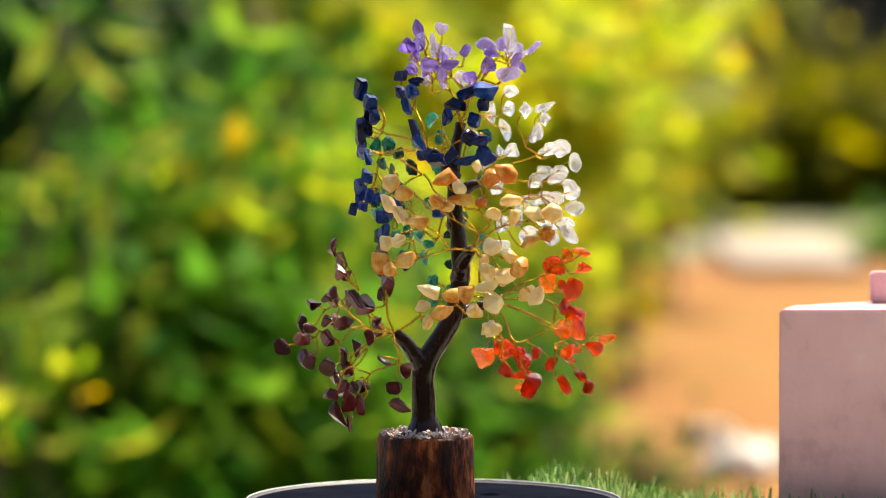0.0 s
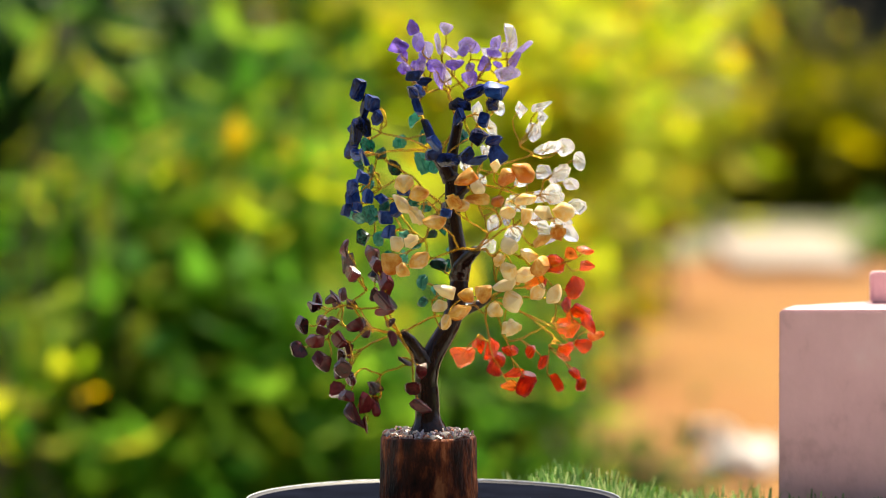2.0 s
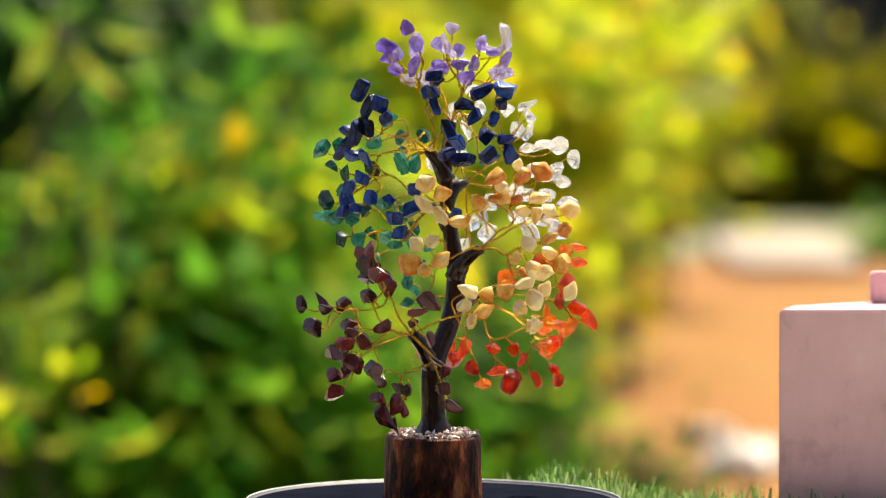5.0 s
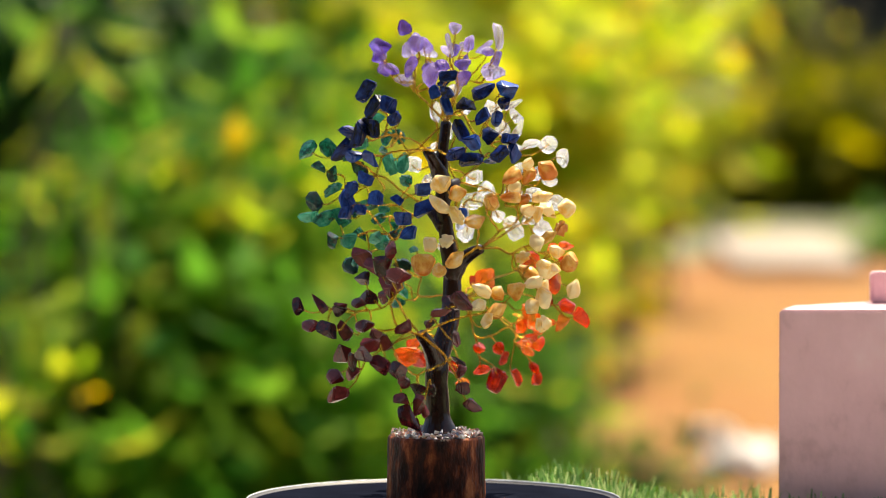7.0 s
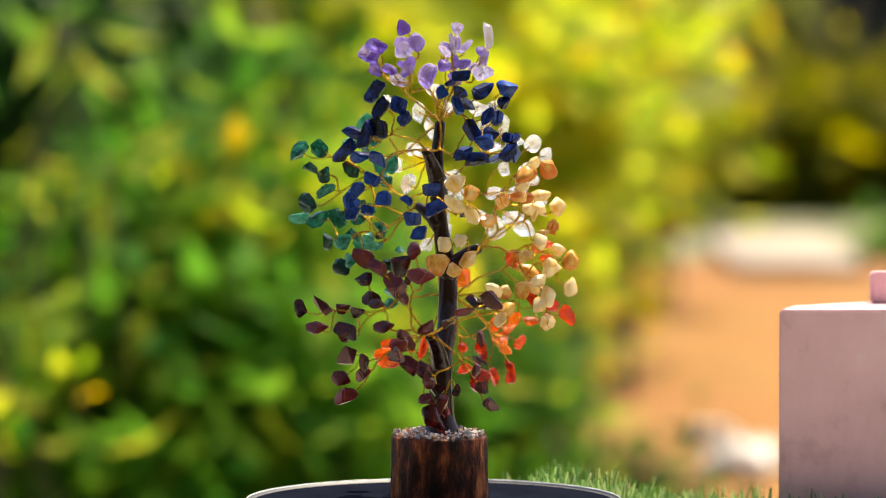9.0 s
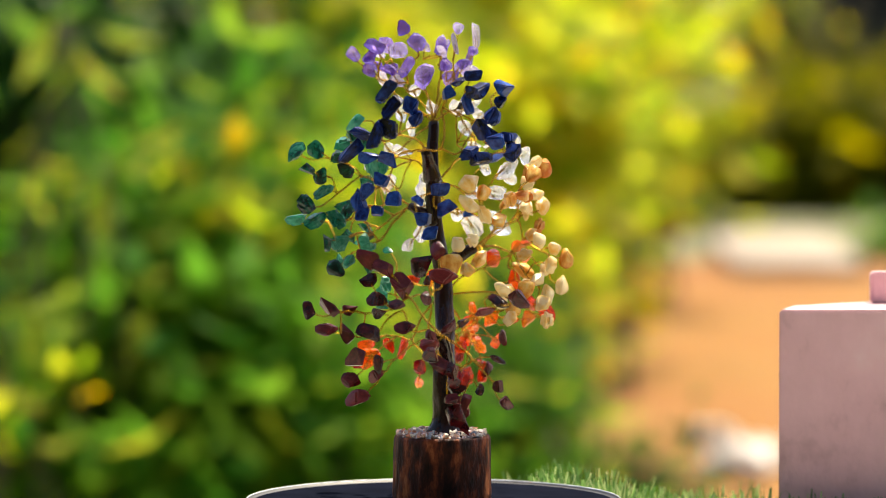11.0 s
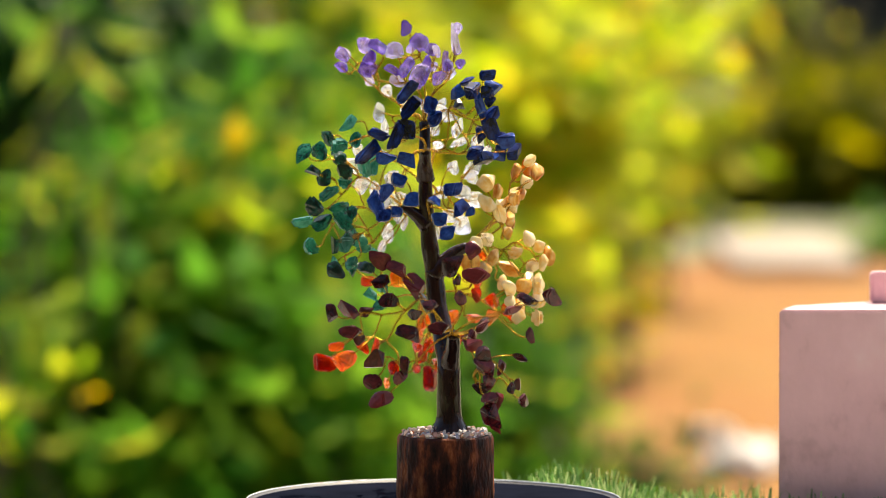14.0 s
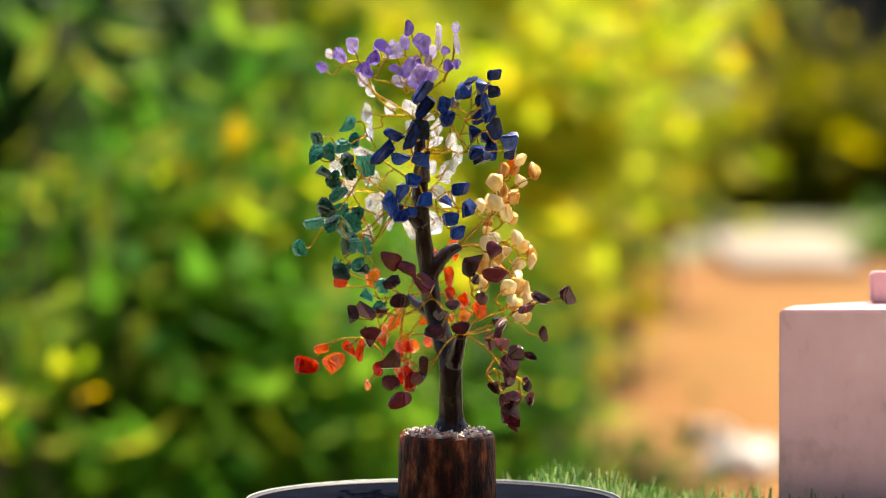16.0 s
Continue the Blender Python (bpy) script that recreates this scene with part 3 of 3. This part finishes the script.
part("foot", lathe([(0.07, -0.045), (0.075, -0.04), (0.075, -0.014)], 64), plain_black, turntable)

table = tagged(new("table"), "grey cement table slab on two legs", "table")
part("slab", block(1.7, 0.62, 0.05, 0.006), SLAB, table).location = (0.1, 0.02, -0.095)
for x in (-0.55, 0.75):
    part("leg", block(0.12, 0.45, 0.705, 0.006), SLAB, table).location = (x, 0.02, -0.8)

wall = tagged(new("stepped_block"), "pale pink painted cement block with a raised step", "cement block")
b = bmesh.new()
plan = [(0.2147, 0.150), (0.66, 0.150), (0.66, 0.300), (0.290, 0.232), (0.2255, 0.186)]
low = [b.verts.new((x, y, -0.045)) for x, y in plan]
top = [b.verts.new((x, y, 0.1026)) for x, y in plan]
b.faces.new(top)
b.faces.new(low[::-1])
for i in range(5):
    b.faces.new((low[i], low[(i + 1) % 5], top[(i + 1) % 5], top[i]))
bmesh.ops.bevel(b, geom=b.edges[:], offset=0.0014, segments=2, affect="EDGES")
part("lower_block", b, PINK, wall)
part("upper_block", block(0.3, 0.012, 0.0199, 0.0014), PINK, wall).location = (0.4267, 0.2110, 0.1026)

turf = tagged(new("turf_mat"), "green artificial turf mat behind the turntable", "artificial turf", kind="stuff")
part("backing", block(0.62, 0.115, 0.012, 0.003), MAT, turf).location = (0.34, 0.0975 + 0.04, -0.045)
bv, bf = [], []
rnd = random.Random(5)
for i in range(5200):
    x, y = rnd.uniform(0.035, 0.64), rnd.uniform(0.085, 0.19)
    if math.hypot(x, y) < 0.114 or (x > 0.21 and y > 0.149):
        continue
    hump = math.exp(-((x - 0.085) / 0.045) ** 2)
    high = rnd.uniform(0.008, 0.022) + 0.017 * hump + (0.005 if 0.18 < x < 0.26 and rnd.random() < 0.2 else 0)
    a, lean, w = rnd.uniform(0, 6.3), rnd.uniform(0, 0.45), rnd.uniform(0.0006, 0.0011)
    d, s = Vector((math.cos(a), math.sin(a), 0)), Vector((-math.sin(a), math.cos(a), 0)) * w
    o = Vector((x, y, -0.033))
    n0 = len(bv)
    for k in range(4):
        t = k / 3
        c = o + d * (lean * high * t * t) + Vector((0, 0, high * t))
        bv += [c - s * (1 - 0.55 * t), c + s * (1 - 0.55 * t)]
    bf += [(n0 + 2 * k, n0 + 2 * k + 1, n0 + 2 * k + 3, n0 + 2 * k + 2) for k in range(3)]
tagged(sheet("blades", bv, bf, TURF, turf), kind="stuff")

# ---- the garden ----
GROUND = -0.8
b = bmesh.new()
bmesh.ops.create_grid(b, x_segments=120, y_segments=120, size=300)
for v in b.verts:
    far = v.co.length
    v.co.z = 0.03 * noise.noise(v.co * 0.7) if far < 60 else 0
tagged(part("ground", b, SOIL, None, "", True), "mossy grey-brown garden ground", kind="structure").location.z = GROUND


def seen(px, py, d):
    """The place that lies d metres in front of the lens, at that share of the view."""
    a = radians(3.497) + math.atan((py - 441) / 8700)
    return Vector((EYE.x + (px - 784) / 8700 * d, EYE.y + d, EYE.z - d * math.tan(a)))


def leaves(count, centre, size, long, wide, rnd, droop=0.3, hollow=0.0, spread=0.8):
    """Folded leaves in clumps through a rounded crown."""
    V, F = [], []
    clumps = []
    for i in range(max(8, count // 26)):
        v = Vector((rnd.gauss(0, 1), rnd.gauss(0, 1), rnd.gauss(0, 1))).normalized() * (hollow + (1 - hollow) * rnd.random() ** 0.45)
        clumps.append(Vector((v.x * size[0], v.y * size[1], v.z * size[2])) + centre)
    for i in range(count):
        c = clumps[i % len(clumps)] + Vector((rnd.gauss(0, 1), rnd.gauss(0, 1), rnd.gauss(0, 1))) * long * spread
        if c.z < GROUND + 0.03:
            continue
        a, e = rnd.uniform(0, 6.283), rnd.gauss(-droop, 0.45)
        d = Vector((math.cos(a) * math.cos(e), math.sin(a) * math.cos(e), math.sin(e)))
        s = d.cross(Vector((0, 0, 1))).normalized()
        s = (s + Vector((0, 0, rnd.uniform(-0.7, 0.7)))).normalized()
        u = d.cross(s)
        k = rnd.uniform(0.65, 1.2)
        L, W = long * k, wide * k
        n0 = len(V)
        V += [c, c + d * L * 0.45 + s * W + u * W * 0.35, c + d * L - u * L * 0.12, c + d * L * 0.45 - s * W + u * W * 0.35, c + d * L * 0.5]
        F += [(n0, n0 + 4, n0 + 1), (n0 + 1, n0 + 4, n0 + 2), (n0, n0 + 3, n0 + 4), (n0 + 4, n0 + 3, n0 + 2)]
    return V, F


def shrub(name, label, at, size, count, long, wide, mat, seed, droop=0.3, spread=0.8):
    rnd = random.Random(seed)
    thing = tagged(new(name), label, "shrub", "garden shrubs")
    V, F = leaves(count, Vector(at), size, long, wide, rnd, droop, 0.0, spread)
    sheet("crown", V, F, mat, thing)
    for i in range(5):
        sv, sf = [], []
        foot = Vector((at[0] + rnd.uniform(-0.12, 0.12), at[1] + rnd.uniform(-0.1, 0.1), GROUND - 0.03))
        tip = Vector(at) + Vector((rnd.uniform(-0.7, 0.7) * size[0], rnd.uniform(-0.6, 0.6) * size[1], rnd.uniform(0, 0.7) * size[2]))
        tube(sv, sf, curve_points([foot, (foot + tip) / 2 + Vector((rnd.uniform(-0.1, 0.1), 0, 0.1)), tip], 0.08), lambda t: 0.009 * (1 - 0.8 * t), 6)
        sheet("stem", sv, sf, STEM, thing, True)
    return thing


def bush(px, py, d, size, count, long, wide, mat, seed, label, droop=0.3, spread=0.8):
    return shrub("shrub", label, seen(px, py, d), size, count, long, wide, mat, seed, droop, spread)


b = bmesh.new()
edge = []
for i in range(15):
    y = 4.5 + i * 0.7
    mid, wide = 0.1 + 0.062 * (y + 2.9), 0.55 + 0.02 * i
    edge.append([b.verts.new((mid + (k - 2) / 2 * wide + 0.12 * noise.noise((y * 0.6, k, 2)), y, GROUND + (0.036 if 0 < k < 4 else -0.05))) for k in range(5)])
for p, q in zip(edge, edge[1:]):
    for k in range(4):
        b.faces.new((p[k], p[k + 1], q[k + 1], q[k]))
tagged(part("path", b, EARTH, None, "", True), "bare reddish orange earth path", kind="structure")

# shrub colours also hold the shade and sun of their part of the garden
DG, FG, YG = "dark green garden shrub, leaf colour darkened for shade", "fresh green garden shrub, leaf colour lightened for sun", "yellow-green garden shrub, leaf colour brightened for sun"
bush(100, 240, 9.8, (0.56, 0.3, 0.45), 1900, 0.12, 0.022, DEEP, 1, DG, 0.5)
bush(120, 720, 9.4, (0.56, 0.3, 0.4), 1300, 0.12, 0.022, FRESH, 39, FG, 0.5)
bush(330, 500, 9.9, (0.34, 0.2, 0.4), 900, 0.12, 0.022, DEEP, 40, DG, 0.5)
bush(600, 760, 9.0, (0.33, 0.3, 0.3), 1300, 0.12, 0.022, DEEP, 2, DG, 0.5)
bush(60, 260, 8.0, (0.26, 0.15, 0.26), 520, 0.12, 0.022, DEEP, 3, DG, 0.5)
bush(400, 330, 7.7, (0.2, 0.14, 0.12), 330, 0.12, 0.022, FRESH, 4, FG, 0.6)
bush(420, 480, 7.5, (0.24, 0.12, 0.1), 330, 0.12, 0.022, FRESH, 21, FG, 0.6)
bush(170, 540, 7.5, (0.3, 0.15, 0.2), 560, 0.12, 0.022, FRESH, 14, FG, 0.5)
bush(380, 690, 7.3, (0.26, 0.15, 0.16), 480, 0.12, 0.022, FRESH, 22, FG, 0.5)
bush(120, 800, 7.2, (0.32, 0.12, 0.14), 420, 0.12, 0.022, FRESH, 23, FG, 0.5)
bush(500, 850, 7.3, (0.26, 0.12, 0.1), 320, 0.12, 0.022, FRESH, 33, FG, 0.5)
bush(112, 45, 7.2, (0.02, 0.03, 0.02), 4, 0.13, 0.022, GOLD, 24, YG, 1.0, 0.12)
bush(20, 690, 7.0, (0.05, 0.05, 0.06), 22, 0.11, 0.02, GOLD, 25, YG, 0.2, 0.4)
bush(390, 300, 7.4, (0.07, 0.08, 0.06), 40, 0.09, 0.022, GOLD, 34, YG, 0.4, 0.6)
bush(540, 390, 8.4, (0.14, 0.1, 0.12), 170, 0.11, 0.024, GOLD, 15, YG, 0.4)
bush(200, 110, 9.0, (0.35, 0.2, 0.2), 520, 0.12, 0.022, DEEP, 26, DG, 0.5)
bush(810, 760, 9.2, (0.19, 0.22, 0.26), 950, 0.11, 0.021, FRESH, 5, FG, 0.3)
bush(950, 800, 9.4, (0.08, 0.2, 0.15), 220, 0.1, 0.02, DEEP, 37, DG, 0.3)
bush(925, 540, 10.5, (0.09, 0.2, 0.24), 320, 0.11, 0.024, GOLD, 27, YG, 0.3)
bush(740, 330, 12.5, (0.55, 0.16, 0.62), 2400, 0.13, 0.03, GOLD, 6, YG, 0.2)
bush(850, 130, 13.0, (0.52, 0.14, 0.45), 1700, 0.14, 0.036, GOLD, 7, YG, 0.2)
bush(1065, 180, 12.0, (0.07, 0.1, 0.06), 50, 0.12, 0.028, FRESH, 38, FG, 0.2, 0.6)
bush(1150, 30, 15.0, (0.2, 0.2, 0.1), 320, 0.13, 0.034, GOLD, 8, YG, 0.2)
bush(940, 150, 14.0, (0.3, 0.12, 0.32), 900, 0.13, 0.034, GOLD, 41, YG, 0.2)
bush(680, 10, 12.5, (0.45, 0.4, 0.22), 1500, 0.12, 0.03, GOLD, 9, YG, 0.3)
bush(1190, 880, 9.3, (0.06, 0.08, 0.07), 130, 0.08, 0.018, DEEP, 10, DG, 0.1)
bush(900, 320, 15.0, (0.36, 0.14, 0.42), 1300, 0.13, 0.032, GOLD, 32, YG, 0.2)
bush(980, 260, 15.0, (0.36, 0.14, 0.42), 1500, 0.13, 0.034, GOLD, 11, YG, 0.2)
bush(1440, 280, 21.0, (0.5, 0.3, 0.23), 2400, 0.17, 0.05, OLIVE, 12, "olive green sunlit garden shrub", 0.2, 0.5)
bush(1120, 300, 19.5, (0.24, 0.14, 0.2), 520, 0.15, 0.045, GOLD, 42, YG, 0.2, 0.6)
bush(960, 210, 10.8, (0.13, 0.07, 0.22), 400, 0.11, 0.026, GOLD, 43, YG, 0.2, 0.6)
bush(720, 170, 10.6, (0.17, 0.07, 0.2), 260, 0.11, 0.026, GOLD, 44, YG, 0.2, 0.6)
bush(1070, 270, 20.0, (0.22, 0.2, 0.26), 420, 0.15, 0.045, GOLD, 28, YG, 0.2)
bush(1480, 0, 21.0, (0.2, 0.2, 0.04), 3, 0.13, 0.03, GOLD, 29, YG, 0.2, 0.4)
bush(1250, 275, 19.8, (0.2, 0.14, 0.16), 380, 0.14, 0.04, OLIVE, 45, "olive green sunlit garden shrub", 0.2, 0.5)
bush(1590, 425, 18.0, (0.2, 0.3, 0.06), 200, 0.12, 0.035, FRESH, 13, FG, 0.2, 0.4)
bush(1480, 122, 24.0, (0.62, 0.2, 0.05), 420, 0.12, 0.03, OLIVE, 31, "olive green sunlit garden shrub", 0.1, 0.4)
# added far trees close the garden; tall unseen crowns block the low sky
for i in range(9):
    x = -16 + i * 4 + random.uniform(-0.8, 0.8)
    y = 30 + random.uniform(-2, 3)
    rnd = random.Random(60 + i)
    far_tree = tagged(new("tree"), "distant leafy tree, tall unseen crown added to block low sky", "tree", "distant trees")
    V, F = leaves(7000, Vector((x, y, 4.6)), (2.7, 1.8, 5.2), 0.42, 0.13, rnd, 0.2)
    sheet("crown", V, F, DEEP if i % 2 else OLIVE, far_tree)
    sv, sf = [], []
    tube(sv, sf, curve_points([(x, y, GROUND - 0.1), (x + 0.1, y, 2.0), (x, y, 7.0)], 0.4), lambda t: 0.17 * (1 - 0.7 * t), 9)
    sheet("trunk", sv, sf, STEM, far_tree, True)
fence = tagged(new("fence"), "weathered wooden rail fence behind the shrubs", "fence")
for z in (seen(1400, 100, 26).z, seen(1400, 142, 26).z):
    part("rail", block(5.0, 0.05, 0.03, 0.004), TIMBER, fence).location = (3.0, 23.1, z)
for x in (0.8, 2.0, 3.2, 4.4):
    part("post", block(0.09, 0.09, 1.15, 0.006), TIMBER, fence).location = (x, 23.15, GROUND)
kerb = tagged(part("stone_slab", block(0.44, 1.7, 0.07, 0.02, 0.012, 5), PAVING), "pale weathered stone slab on the earth", "stone slab")
kerb.location = (seen(1386, 430, 17.25).x, EYE.y + 17.25, GROUND + 0.01)
for k, (px, py, s) in enumerate(((1262, 808, 0.055), (1318, 868, 0.075), (1362, 846, 0.05), (1340, 815, 0.03))):
    d = 1.127 / math.tan(radians(3.497) + math.atan((py + 12 - 441) / 8700))
    p = seen(px, py, d)
    r = tagged(part("stone", chip(900 + k, s * 1.3, s, s * 0.8, 18, 0.15), STONE), "pale rounded stone lying on the earth", "stone", "garden stones")
    r.location = (p.x, p.y, GROUND + s * 0.55 + 0.03)

# a timber shed closes the far corner, its boards near-black to stand for shade
shed = tagged(new("garden_shed"), "dark timber shed among far trees, boards blackened for shade", "shed")
DARK = mottled("shade_black_wood", [(0.3, (0.004, 0.004, 0.0035)), (0.7, (0.011, 0.01, 0.008))], 4, 0.9, 0.4, (6, 6, 0.3))
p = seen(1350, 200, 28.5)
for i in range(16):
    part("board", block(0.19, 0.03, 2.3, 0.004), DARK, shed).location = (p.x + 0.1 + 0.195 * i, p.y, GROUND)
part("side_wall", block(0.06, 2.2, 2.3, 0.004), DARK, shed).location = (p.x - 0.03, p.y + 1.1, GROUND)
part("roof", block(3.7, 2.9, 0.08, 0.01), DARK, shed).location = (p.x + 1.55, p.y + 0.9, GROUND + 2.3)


# unseen dark wall added behind the camera; closes the garden, holds back front skylight
SKY_BLOCK = mottled("sky_block_paint", [(0.3, (0.03, 0.028, 0.026)), (0.7, (0.055, 0.05, 0.045))], 3, 0.8, 0.3, depth=0.003)
sky_block = tagged(part("sky_block_wall", block(16, 0.25, 5.0, 0.01), SKY_BLOCK), "added dark wall, unseen, holding back the front sky light", kind="structure")
sky_block.location = (0, -4.9, GROUND - 0.05)


def motions():
    """The turntable and the tree on it turn together, six degrees a second."""
    rows = []
    for i in range(0, 33):
        t = i * 0.5
        rows.append((t, pose(0, 0, 0, 0, 0, math.degrees(0.1048) * t)))
    walk(tree, rows)
    walk(turntable, rows)


motions()
